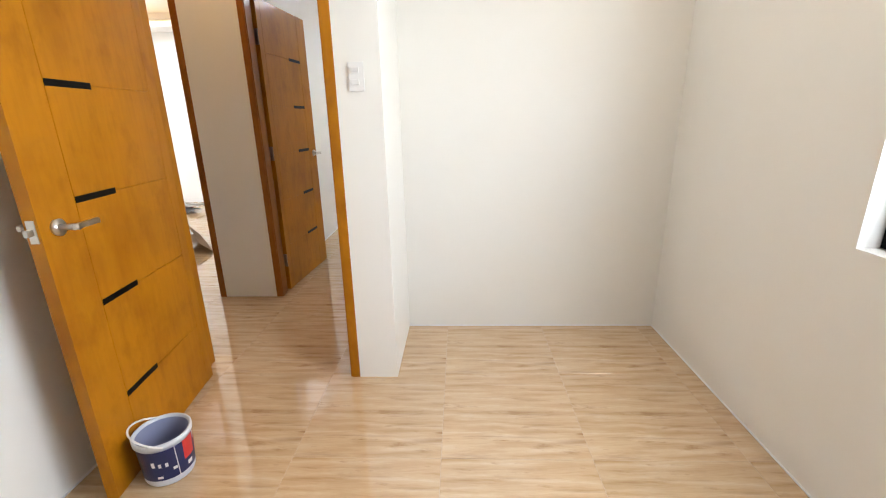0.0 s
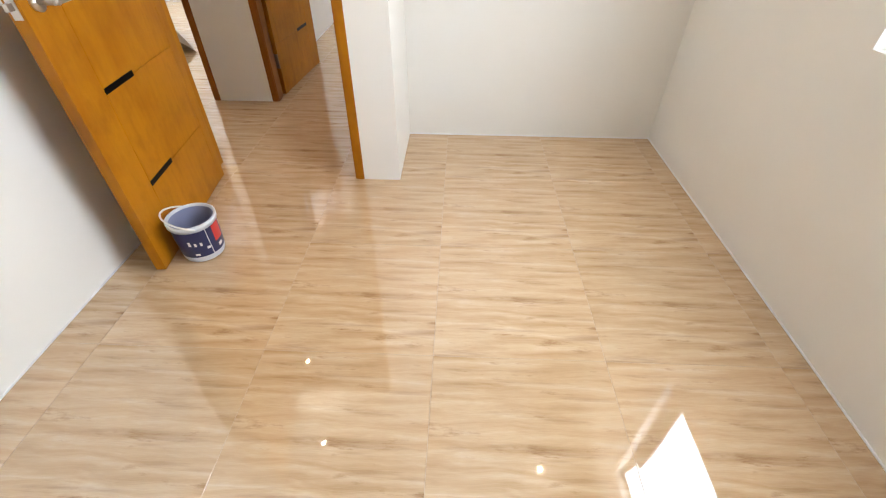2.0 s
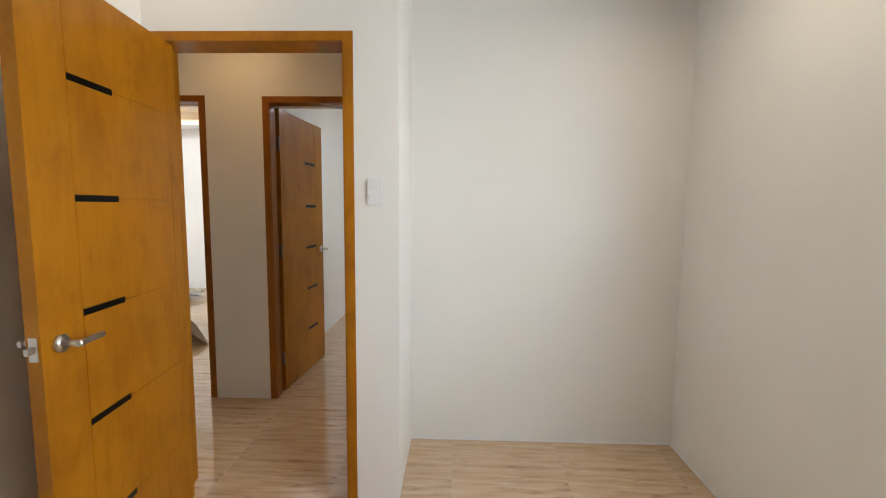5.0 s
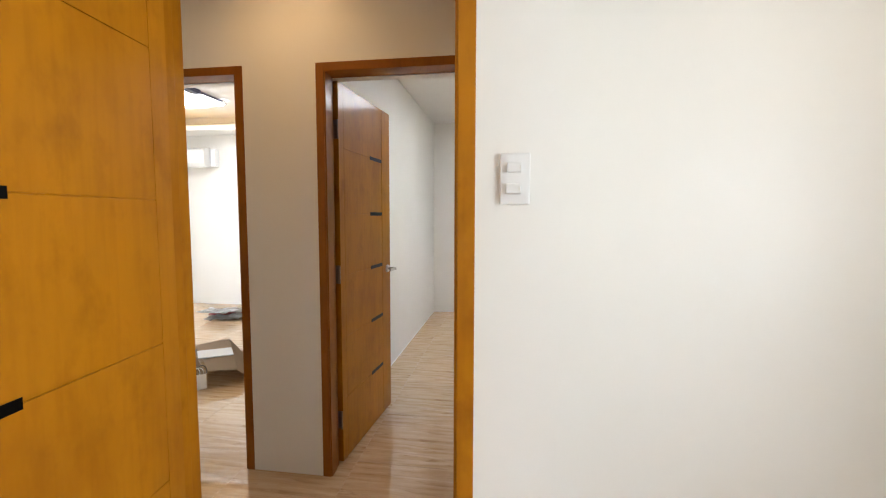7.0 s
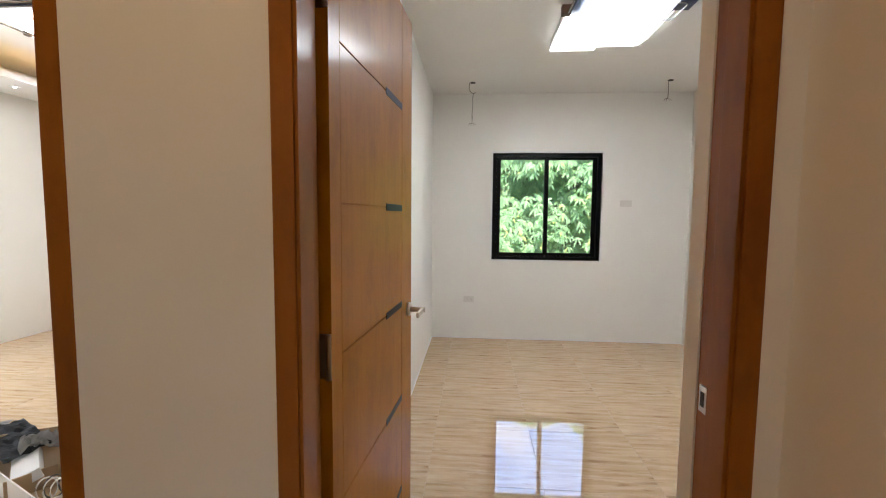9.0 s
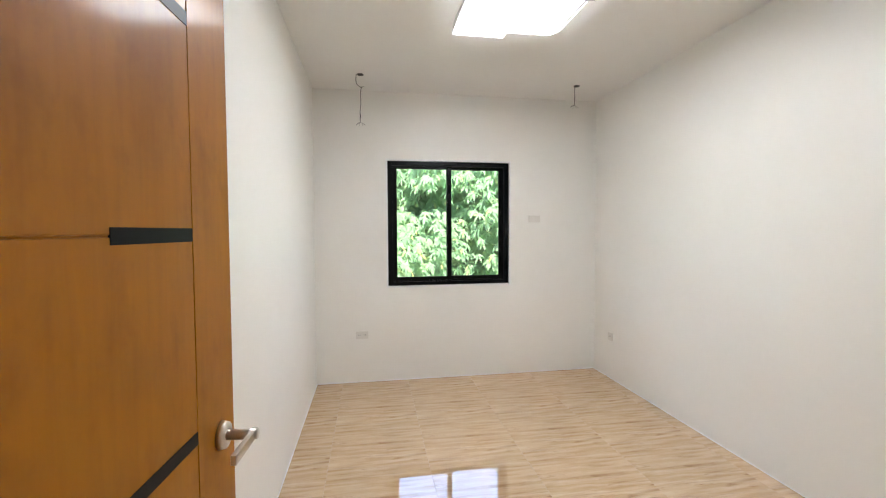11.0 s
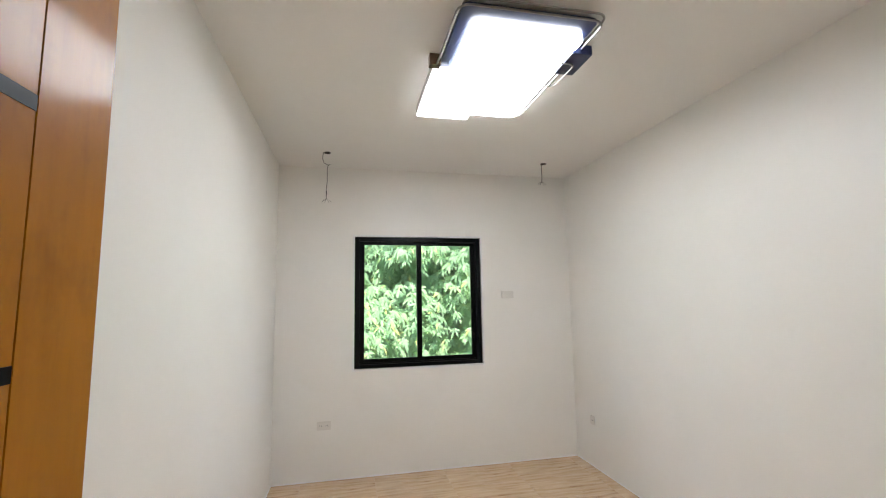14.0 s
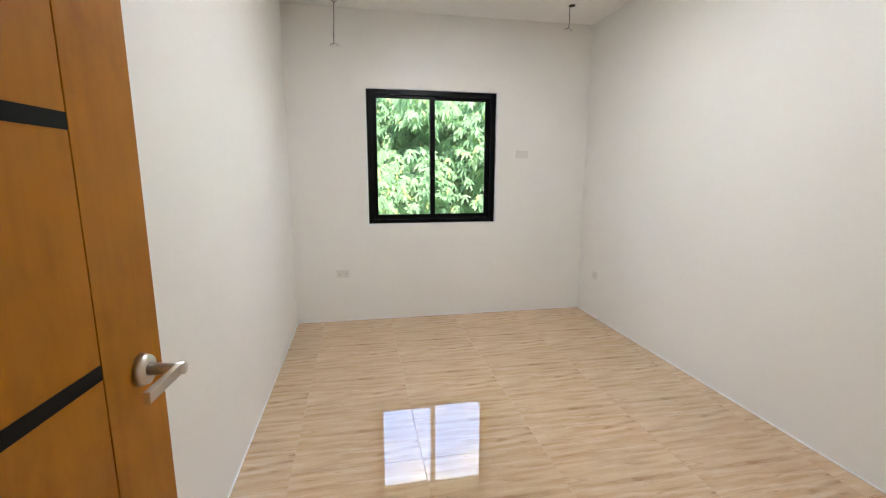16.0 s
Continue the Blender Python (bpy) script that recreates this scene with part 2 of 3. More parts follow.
CREAM = "smooth cream-white painted interior wall"
WIN1 = (0.37, 1.57, 0.89, 2.08)
WIN2 = (-0.529, 0.653, 0.891, 2.070)
D1, D2, D3 = (-1.105, -0.198, 0, 2.16), (-1.082, -0.226, 0, 2.15), (-2.32, -1.48, 0, 2.155)
SLIDE = (4.45, 6.43, 0.0, 2.085)
wall_y("wall_east", EAST, EAST + 0.16, SOUTH, BACK, CREAM + " with a window opening", [WIN1])
wall_x("wall_south", WEST1 - 0.15, EAST + 0.16, SOUTH - 0.15, SOUTH, CREAM)
wall_y("wall_west_bedroom", WEST1 - 0.15, WEST1, SOUTH, PART_Y, CREAM)
wall_x("wall_partition", -3.3, 0.0, PART_Y, HALL_S, CREAM + " with a doorway", [D1])
wall_y("wall_hall_end", HALL_E, 0.0, HALL_S, HALL_N, CREAM)
wall_x("wall_recess", 0.0, EAST, RECESS_Y, RECESS_Y + 0.12, CREAM)
wall_y("wall_hall_west", -3.45, -3.3, PART_Y, HALL_N, CREAM)
FRAME_END = HALL_N + 0.113
wall_x("wall_hall_north", LIV_W - 0.15, EAST, HALL_N, FRAME_END, CREAM + " with two doorways", [D2, D3])
wall_x("wall_rooms_south", LIV_W - 0.15, EAST, FRAME_END, ROOM_Y, CREAM + " with two doorways", [(D2[0] + 0.004, D2[1] - 0.045, 0, D2[3] - 0.045), (D3[0] + 0.045, D3[1] - 0.02, 0, D3[3] - 0.045)])
wall_y("wall_between_rooms", WEST2 - 0.15, WEST2, ROOM_Y, BACK, CREAM)
wall_x("wall_back", LIV_W - 0.15, EAST + 0.16, BACK, BACK + 0.15, CREAM + " with a window opening", [WIN2])
wall_y("wall_living_west", LIV_W - 0.15, LIV_W, ROOM_Y, BACK, CREAM + " with a sliding door opening", [SLIDE])

for nm, b in (("ceiling_bedroom", (WEST1, EAST, SOUTH, RECESS_Y)), ("ceiling_hall", (-3.3, HALL_E, HALL_S, HALL_N)), ("ceiling_back_room", (WEST2, EAST, ROOM_Y, BACK))):
    if nm == "ceiling_bedroom":
        bm = box(WEST1, EAST, SOUTH, PART_Y, CEILING, CEILING + 0.09)
        add_box(bm, 0.0, EAST, PART_Y, RECESS_Y, CEILING, CEILING + 0.09)
    else:
        bm = box(*b, CEILING, CEILING + 0.09)
    tagged(put(nm, bm, CEIL), "flat white painted plaster ceiling", "ceiling", kind="structure")
TRAY = (-5.05, -1.95, 4.0, 6.95)
LOW = 2.62
bm = box(LIV_W, TRAY[0], ROOM_Y, BACK, LOW, LOW + 0.06)
add_box(bm, TRAY[1], WEST2 - 0.15, ROOM_Y, BACK, LOW, LOW + 0.06)
add_box(bm, TRAY[0], TRAY[1], ROOM_Y, TRAY[2], LOW, LOW + 0.06)
add_box(bm, TRAY[0], TRAY[1], TRAY[3], BACK, LOW, LOW + 0.06)
add_box(bm, LIV_W, WEST2 - 0.15, ROOM_Y, BACK, 2.88, 2.96)
tagged(put("ceiling_living", bm, CEIL), "white tray ceiling with a warm lit cove", "ceiling", kind="structure")
bm = box(LIV_W, WEST2 - 0.15, BACK - 0.02, BACK + 0.15, CEILING + 0.1, 2.96)
add_box(bm, LIV_W, WEST2 - 0.15, HALL_N, ROOM_Y + 0.02, CEILING + 0.1, 2.96)
add_box(bm, LIV_W - 0.15, LIV_W + 0.02, HALL_N, BACK, CEILING + 0.1, 2.96)
add_box(bm, WEST2 - 0.17, WEST2, HALL_N, BACK, CEILING + 0.1, 2.96)
tagged(put("wall_living_top", bm, WALL), "cream upper wall closing the tray ceiling", "wall", kind="structure")
e = 0.10
cove = thing("cove_light", pose(0, 0, 0), "warm glowing strip light hidden in the ceiling cove", "strip light")
for b in ((TRAY[0] - e, TRAY[0] - e + 0.02, TRAY[2], TRAY[3]), (TRAY[1] + e - 0.02, TRAY[1] + e, TRAY[2], TRAY[3]), (TRAY[0], TRAY[1], TRAY[3] + e - 0.02, TRAY[3] + e), (TRAY[0], TRAY[1], TRAY[2] - e, TRAY[2] - e + 0.02)):
    part("light_strip", box(*b, LOW + 0.062, LOW + 0.08), COVE, cove)
# Unseen slab added over the rooms to block sun and sky from above.
bm = box(-5.9, 1.9, -1.9, 7.6, 3.0, 3.1)
tagged(put("unseen_roof_slab", bm, CONCRETE), "unseen concrete roof slab, added to keep sky and sun off the rooms", "roof", kind="structure")


# ---- doors ----
def door_frame(name, x0, x1, y0, depth, top, label, wood):
    """Jambs and head of a doorway whose hall side is at y0."""
    fr = thing(name, pose(0, 0, 0), label, "door frame", kind="structure")
    w, s = 0.042, 0.007
    for a, b, c in ((x0, x0 + w, 1), (x1 - w, x1, -1)):
        part("jamb", box(a, b, y0, y0 + depth, 0, top), wood, fr, bevel=0.003)
        stop = (b, b + s) if c > 0 else (a - s, a)
        part("door_stop", box(*stop, y0 + 0.005, y0 + depth - 0.045, 0, top - w), wood, fr, bevel=0.002)
    part("head", box(x0 + w, x1 - w, y0, y0 + depth, top - w, top), wood, fr, bevel=0.003)
    return fr


def lever(parent, u, v0, sign, z):
    """A lever handle on the leaf's face at v0, pointing to the hinge."""
    h = part("handle", cyl(0.027, 0.024, pose(u, v0 + sign * 0.006, z, 90), 0.012, 28), STEEL, parent, "brushed nickel lever handle", 0.0, True)
    neck = part("neck", cyl(0.010, 0.010, pose(u, v0 + sign * 0.037, z, 90), 0.062, 16), STEEL, h, smooth=True)
    y = v0 + sign * 0.060
    part("lever", box(u - 0.100, u + 0.011, y - 0.005, y + 0.005, z - 0.009, z + 0.009), STEEL, h, bevel=0.003)
    return h


def door_leaf(name, m, width, height, label, side, lines, grip):
    """A leaf with its hinge edge on local z, running along +x; side: where the thickness goes in y."""
    d = thing(name, m, label, "door")
    t, skin = 0.040, 0.004
    lo, hi = (0.0, t) if side > 0 else (-t, 0.0)
    part("core", box(0, width, lo + skin, hi - skin, 0.008, height), WOOD, d)
    zs = [0.008, *lines, height]
    a, b, g = 0.06, width - (0.165 if side < 0 else 0.152), 0.0014
    for v0, v1 in ((lo, lo + skin), (hi - skin, hi)):
        part("hinge_stile", box(0, a, v0, v1, 0.008, height), WOOD, d)
        part("lock_stile", box(b + g, width, v0, v1, 0.008, height), WOOD, d)
        for z0, z1 in zip(zs, zs[1:]):
            part("panel", box(a + g, b - g, v0, v1, z0 + g, z1 - g), WOOD, d, bevel=0.0017)
        out = v0 == lo
        for z in zs[1:-1]:
            i0, i1 = (lo - 0.0012, lo + 0.002) if out else (hi - 0.002, hi + 0.0012)
            part("inlay", box(b - 0.205, b - 0.002, i0, i1, z - 0.011, z + 0.011), INLAY, d, "varnished black inlay strip")
    part("latch_plate", box(width - 0.001, width + 0.002, lo + 0.008, hi - 0.008, 0.965, 1.035), STEEL, d, "steel latch plate", 0.0005)
    part("latch_bolt", box(width + 0.002, width + 0.026, lo + 0.014, hi - 0.014, 0.99, 1.010), STEEL, d, bevel=0.002)
    lever(d, width - 0.062, lo, -1, grip)
    lever(d, width - 0.062, hi, 1, grip)
    for z in (0.25, 1.07, 1.85):
        v = hi if side < 0 else lo
        h = part("hinge", box(-0.0025, -0.0002, lo + 0.004, hi - 0.004, z - 0.05, z + 0.05), BRASSY, d, "bronze butt hinge")
        if side > 0:
            part("knuckle", cyl(0.006, 0.006, pose(-0.007, v + 0.004, z), 0.1, 12), BRASSY, h, smooth=True)
    return d


FR = "varnished brown timber door frame set in the wall"
door_frame("door_frame_1", D1[0], D1[1], PART_Y - 0.004, 0.153, D1[3], "varnished orange-brown timber door frame set in the wall", WOOD)
door_frame("door_frame_2", D2[0], D2[1], HALL_N - 0.004, 0.1165, D2[3], FR, FRAME_WOOD)
door_frame("door_frame_3", D3[0], D3[1], HALL_N - 0.004, 0.1165, D3[3], FR, FRAME_WOOD)
door_leaf("door_1", pose(-0.994, 2.217, 0, 0, 0, -90 + 6.4), 0.787, 2.10, "open orange-varnished wooden door with black inlay strips", -1, (0.327, 0.701, 1.066, 1.428, 1.795), 1.0)
door_leaf("door_2", pose(-1.022, 3.427, 0, 0, 0, 90 - 4.2), 0.787, 2.10, "open varnished wooden door with black inlay strips", 1, (0.362, 0.711, 1.059, 1.403, 1.755), 1.02)
for nm, x, y in (("strike_plate", D2[1] - 0.0475, HALL_N + 0.078), ("strike_plate", D3[0] + 0.0475, HALL_N + 0.078), ("strike_plate", D1[1] - 0.0475, PART_Y + 0.02)):
    s = thing(nm, pose(x, y, 1.03), "small steel strike plate with a dark slot", "strike plate", "strike plates")
    part("plate", box(-0.002, 0.002, -0.013, 0.013, -0.026, 0.026), STEEL, s, bevel=0.0008)
    part("slot", box(-0.0032, 0.0032, -0.006, 0.006, -0.014, 0.014), DARK, s)


# ---- windows ----
def sliding_window(name, m, w, h, label, category="window", rail=0.055, door=False):
    """Black sliding window in local x (width), z (height), outside towards +y."""
    win = thing(name, m, label, category, kind="structure")
    f = rail * 0.75
    part("frame", box(0, f, 0, 0.075, 0, h), ALU, win, bevel=0.002)
    part("frame", box(w - f, w, 0, 0.075, 0, h), ALU, win, bevel=0.002)
    part("frame", box(f, w - f, 0, 0.075, h - f, h), ALU, win, bevel=0.002)
    part("sill_track", box(f, w - f, 0, 0.075, 0, f * 0.8), ALU, win, bevel=0.002)
    for z in (0.012, 0.036, 0.060):
        part("track_rib", box(f, w - f, z, z + 0.004, f * 0.8, f * 0.8 + 0.012), ALU, win)
    mid = w / 2
    for x0, x1, y0 in ((f, mid + rail * 0.4, 0.016), (mid - rail * 0.4, w - f, 0.042)):
        s = part("sash", box(x0, x0 + rail * 0.8, y0, y0 + 0.022, f * 0.8 + 0.012, h - f), ALU, win)
        part("sash_stile", box(x1 - rail * 0.8, x1, y0, y0 + 0.022, f * 0.8 + 0.012, h - f), ALU, s)
        part("sash_rail", box(x0 + rail * 0.8, x1 - rail * 0.8, y0, y0 + 0.022, f * 0.8 + 0.012, f * 0.8 + 0.012 + rail * 0.6), ALU, s)
        part("sash_rail", box(x0 + rail * 0.8, x1 - rail * 0.8, y0, y0 + 0.022, h - f - rail * 0.5, h - f), ALU, s)
        g = part("pane", box(x0 + rail * 0.7, x1 - rail * 0.7, y0 + 0.009, y0 + 0.014, f + 0.02, h - f - 0.01), GLASS, s)
        g.visible_shadow = False
    return win


sliding_window("window_1", pose(EAST + 0.068, WIN1[1] - 0.003, WIN1[2] + 0.003, 0, 0, -90), 1.194, 1.184, "black aluminium sliding window in a white reveal")
sliding_window("window_2", pose(WIN2[0] + 0.006, BACK + 0.012, WIN2[2] + 0.006), 1.170, 1.167, "black aluminium sliding window looking onto a green tree")
sliding_window("sliding_door", pose(LIV_W - 0.075, SLIDE[0] + 0.004, 0.004, 0, 0, 90), 1.972, 2.076, "black aluminium sliding glass door to the terrace", "sliding door", 0.06)


# thin white bead round the back window
for x0, x1, z0, z1 in ((WIN2[0] - 0.012, WIN2[0] + 0.003, WIN2[2] - 0.012, WIN2[3] + 0.012), (WIN2[1] - 0.003, WIN2[1] + 0.012, WIN2[2] - 0.012, WIN2[3] + 0.012), (WIN2[0] + 0.003, WIN2[1] - 0.003, WIN2[3] - 0.003, WIN2[3] + 0.012), (WIN2[0] + 0.003, WIN2[1] - 0.003, WIN2[2] - 0.012, WIN2[2] + 0.003)):
    tagged(put("trim", box(x0, x1, BACK - 0.005, BACK + 0.010, z0, z1), TRIM), "thin white painted bead round the window", "trim", kind="structure")


# ---- fittings ----
def ceiling_lamp(m):
    """Rectangular layered lamp; its top face lies on the ceiling at local z = 0."""
    L = thing("ceiling_lamp", m, "rectangular layered ceiling lamp, lit, with thin metal rings", "ceiling lamp", "ceiling lamps")
    part("base", box(-0.24, 0.24, -0.42, 0.44, -0.028, 0), LAMPBLUE, L, "dark blue mounting base")
    part("trim_plate", plate_mesh(round_rect(-0.315, 0.285, -0.50, 0.39, 0.03, 0), -0.042, -0.028), LAMPBLUE, L, "dark blue trim plate")
    part("diffuser", plate_mesh(round_rect(-0.255, 0.272, -0.415, 0.45, 0.045, 0), -0.064, -0.0425), DIFFUSER, L, "glowing cool white diffuser")
    part("side_diffuser", plate_mesh(round_rect(-0.345, -0.02, -0.03, 0.545, 0.012, 0), -0.058, -0.0428), SIDELIGHT, L, "glowing white side plate")
    part("side_body", box(-0.345, -0.32, -0.03, 0.545, -0.0425, 0), TRIM, L)
    part("end_cap", box(-0.372, -0.317, -0.07, -0.03, -0.058, 0), LAMPBROWN, L, "brown end cap")
    part("ring", tube(round_rect(-0.335, 0.305, -0.515, 0.455, 0.05, -0.052), 0.005, 6, True), RINGMETAL, L, "thin metal ring")
    part("ring", tube(round_rect(-0.31, 0.315, -0.525, 0.42, 0.05, -0.025), 0.005, 6, True), RINGMETAL, L, "thin metal ring")
    part("clip", box(0.26, 0.36, -0.315, -0.125, -0.078, -0.03), LAMPBLUE, L, "dark blue clip block", 0.003)
    part("small_ring", tube(round_rect(0.12, 0.315, -0.235, -0.01, 0.035, -0.084), 0.004, 6, True), RINGMETAL, L, "small metal ring")
    return L


LAMPBLUE = mat("lamp_dark_blue", (0.012, 0.02, 0.07), 0.3)
RINGMETAL = mat("ring_metal", (0.30, 0.28, 0.26), 0.35, 0.8)
LAMPBROWN = mat("lamp_brown", (0.16, 0.10, 0.06), 0.4)
LAMPGREY = mat("lamp_grey", (0.45, 0.43, 0.40), 0.35, 0.6)
lamp = ceiling_lamp(pose(0.182, 5.445, CEILING))
copy_thing(lamp, pose(-4.05, 6.0, 2.88))


def wall_plate(name, m, w, h, label, category, keys=(), slots=(), group=""):
    """Cover plate on a wall: local x across, z up, facing -y."""
    p = thing(name, m, label, category, group)
    part("cover", box(-w / 2, w / 2, -0.009, 0, -h / 2, h / 2), PLASTIC if keys else IVORY, p, bevel=0.003)
    for kx, kz, kw, kh in keys:
        k = part("rocker", box(kx - kw / 2, kx + kw / 2, -0.017, -0.009, kz - kh / 2, kz + kh / 2), PLASTIC, p, bevel=0.0025)
        part("indicator", box(kx + kw * 0.36, kx + kw * 0.42, -0.0178, -0.0168, kz - 0.004, kz + 0.004), IVORY, k)
    for sx, sz in slots:
        for dx in (-0.006, 0.006):
            part("slot", box(sx + dx - 0.0012, sx + dx + 0.0012, -0.0096, -0.0085, sz - 0.005, sz + 0.005), DARK, p)
    return p


wall_plate("light_switch", pose(-0.106, PART_Y, 1.475), 0.068, 0.118, "white plastic double light switch on the wall", "light switch", [(-0.002, 0.026, 0.034, 0.023), (-0.004, -0.022, 0.034, 0.023)])
wall_plate("wall_socket", pose(-0.772, BACK, 0.445), 0.115, 0.07, "white double wall socket low on the wall", "socket", (), [(-0.025, 0.0), (0.025, 0.0)], "sockets")
wall_plate("blank_plate", pose(0.908, BACK, 1.524), 0.118, 0.068, "ivory blank cover plate beside the window", "cover plate")
wall_plate("wall_socket", pose(EAST, 7.04, 0.40, 0, 0, -90), 0.07, 0.075, "white wall socket low on the side wall", "socket", (), [(0, 0)], "sockets")
wall_plate("wall_switch", pose(LIV_W, 6.62, 1.42, 0, 0, 90), 0.075, 0.118, "small ivory switch plate beside the sliding door", "switch plate")
wall_plate("wall_socket", pose(-5.2, BACK, 0.42), 0.115, 0.07, "white double wall socket low on the wall", "socket", (), [(-0.025, 0.0), (0.025, 0.0)], "sockets")


def loose_wire(x, y, drop, kinked):
    w = thing("loose_wire", pose(x, y, CEILING), "bare electrical wire hanging from a hole in the ceiling", "wire", "hanging wires")
    part("hole", cyl(0.026, 0.026, pose(0.012, 0, -0.002), 0.004, 20), DARK, w, "dark round hole")
    if kinked:
        pts = [(-0.02, 0, 0), (-0.025, 0, -0.05), (-0.015, 0, -0.085), (0.015, 0, -0.105), (0.04, 0, -0.095), (0.018, 0, -0.11), (0.012, 0, -0.15), (0.014, 0, -0.24), (0.006, 0, -0.31), (0.008, 0, -drop)]
    else:
        pts = [(-0.004, 0, 0), (-0.008, 0, -0.05), (-0.004, 0, -0.1), (-0.008, 0, -drop)]
    part("wire", tube(pts, 0.0028, 6), WIRE, w)
    ex, ez = pts[-1][0], pts[-1][2]
    part("tape", tube([(ex, 0, ez + 0.07), (ex, 0, ez + 0.035)], 0.0045, 6), BLACKFOAM, w) if kinked else None
    for a in (-0.035, -0.012, 0.02, 0.04):
        part("strand", tube([(ex, 0, ez), (ex + a * 0.6, 0.01, ez - 0.005), (ex + a, 0.004, ez - 0.03 + abs(a) * 0.2)], 0.002, 5), WIRE if a < 0 else LAMPGREY, w)


loose_wire(-0.765, 6.94, 0.39, True)
loose_wire(1.13, 6.94, 0.17, False)


def downlight(x, y, z):
    d = thing("downlight", pose(x, y, z), "small round recessed ceiling downlight", "downlight", "downlights")
    bm = bmesh.new()
    cyl(0.045, 0.045, pose(0, 0, -0.003), 0.006, 28, bm)
    part("trim_ring", bm, TRIM, d)
    part("lens", cyl(0.013, 0.013, pose(0, 0, -0.0075), 0.003, 20), SPOT, d)
    return d


def disc_lamp(x, y, z, power, color):
    d = bpy.data.lights.new("downlight_lamp", "AREA")
    d.shape, d.size, d.energy, d.color = "DISK", 0.022, power, color
    d.spread = radians(155)
    ob = new("downlight_lamp", d)
    ob.matrix_world = pose(x, y, z)


downlight(-5.3, 6.62, LOW)
disc_lamp(-1.23, 2.85, CEILING - 0.012, HALL_LAMP, (1.0, 0.62, 0.29))
disc_lamp(-0.84, 1.98, CEILING - 0.012, B1_LAMP, (1.0, 0.85, 0.68))
disc_lamp(1.13, 1.82, CEILING - 0.012, B1_LAMP * 3.2, (1.0, 0.85, 0.68))
downlight(-1.23, 2.85, CEILING)
downlight(-0.84, 1.98, CEILING)
downlight(1.13, 1.82, CEILING)

# air conditioner
ac = thing("air_conditioner", pose(-5.04, BACK, 2.27), "white wall-mounted split air conditioner near the ceiling", "air conditioner")
bm = bmesh.new()
prof = [(0, -0.14), (-0.17, -0.14), (-0.205, -0.09), (-0.21, 0.10), (-0.17, 0.14), (0, 0.14)]
ends = [[bm.verts.new((x, y, z)) for y, z in prof] for x in (-0.40, 0.40)]
for i in range(len(prof)):
    j = (i + 1) % len(prof)
    bm.faces.new((ends[0][i], ends[0][j], ends[1][j], ends[1][i]))
bm.faces.new(ends[0])
bm.faces.new(ends[1])
part("body", bm, PLASTIC, ac, bevel=0.006)
part("louvre", box(-0.36, 0.36, -0.20, -0.10, -0.150, -0.142), PLASTIC, ac, bevel=0.001)
part("side_bracket", box(0.42, 0.50, -0.10, 0, -0.13, 0.13), TRIM, ac, bevel=0.004)

# bucket
bucket = thing("paint_bucket", pose(-0.803, 1.572, 0, 0, 0, 25) @ Matrix.Scale(1.07, 4), "used paint bucket with a printed blue and red label", "bucket")


def lathe(profile, seg=40, a0=0.0, a1=math.tau):
    bm = bmesh.new()
    full = abs(a1 - a0 - math.tau) < 1e-6
    n = seg if full else seg + 1
    rows = []
    for k in range(n):
        a = a0 + (a1 - a0) * k / seg
        rows.append([bm.verts.new((r * math.cos(a), r * math.sin(a), z)) for r, z in profile])
    for k in range(seg):
        p, q = rows[k], rows[(k + 1) % n]
        for i in range(len(profile) - 1):
            bm.faces.new((p[i], q[i], q[i + 1], p[i + 1]))
    return bm


BUCKET = mat("bucket_plastic", (0.62, 0.65, 0.70), 0.35)
# Blue tones paint the shade and label show-through inside the bucket.
INNER_SHADE = paint("bucket_inner_shade", (0.20, 0.22, 0.36), (0.42, 0.43, 0.52), 0.4)
NAVY = mat("navy_label", (0.012, 0.018, 0.085), 0.35)
RED = mat("red_label", (0.55, 0.035, 0.03), 0.35)
part("shell", lathe([(0.0, 0.003), (0.076, 0.003), (0.080, 0.012), (0.086, 0.158), (0.092, 0.160), (0.093, 0.178), (0.090, 0.181), (0.084, 0.178), (0.080, 0.10), (0.073, 0.012), (0.0, 0.010)]), BUCKET, bucket, smooth=True)
part("inner_shade", lathe([(0.0, 0.013), (0.0715, 0.015), (0.0783, 0.10), (0.0822, 0.170)]), INNER_SHADE, bucket, "bluish inner layer, shade and label show-through put into its colour", smooth=True)
part("label_band", lathe([(0.0812, 0.030), (0.0868, 0.152)], 40, radians(150), radians(400)), NAVY, bucket, "navy printed label")
part("label_patch", lathe([(0.0838, 0.075), (0.0874, 0.152)], 10, radians(318), radians(352)), RED, bucket, "red printed patch")
part("label_patch", lathe([(0.0838, 0.060), (0.0874, 0.13)], 10, radians(360), radians(376)), RED, bucket, "red printed patch")
for a, z, w, hh in ((290, 0.062, 9, 0.012), (276, 0.085, 6, 0.016), (262, 0.086, 6, 0.016), (248, 0.09, 7, 0.022), (255, 0.04, 12, 0.010), (356, 0.12, 5, 0.03), (325, 0.045, 14, 0.016)):
    part("label_mark", lathe([(0.0822 + 0.045 * (z - 0.03), z), (0.0826 + 0.045 * (z + hh - 0.03), z + hh)], 6, radians(a), radians(a + w)), PLASTIC, bucket, "white printed mark")
part("bail", tube([(0.094 * math.cos(radians(a)), 0.094 * math.sin(radians(a)), 0.168 + 0.045 * max(0, math.sin(radians(a - 100) * 1.0)) ) for a in range(100, 285, 12)], 0.0035, 6), PLASTIC, bucket, "white plastic handle")
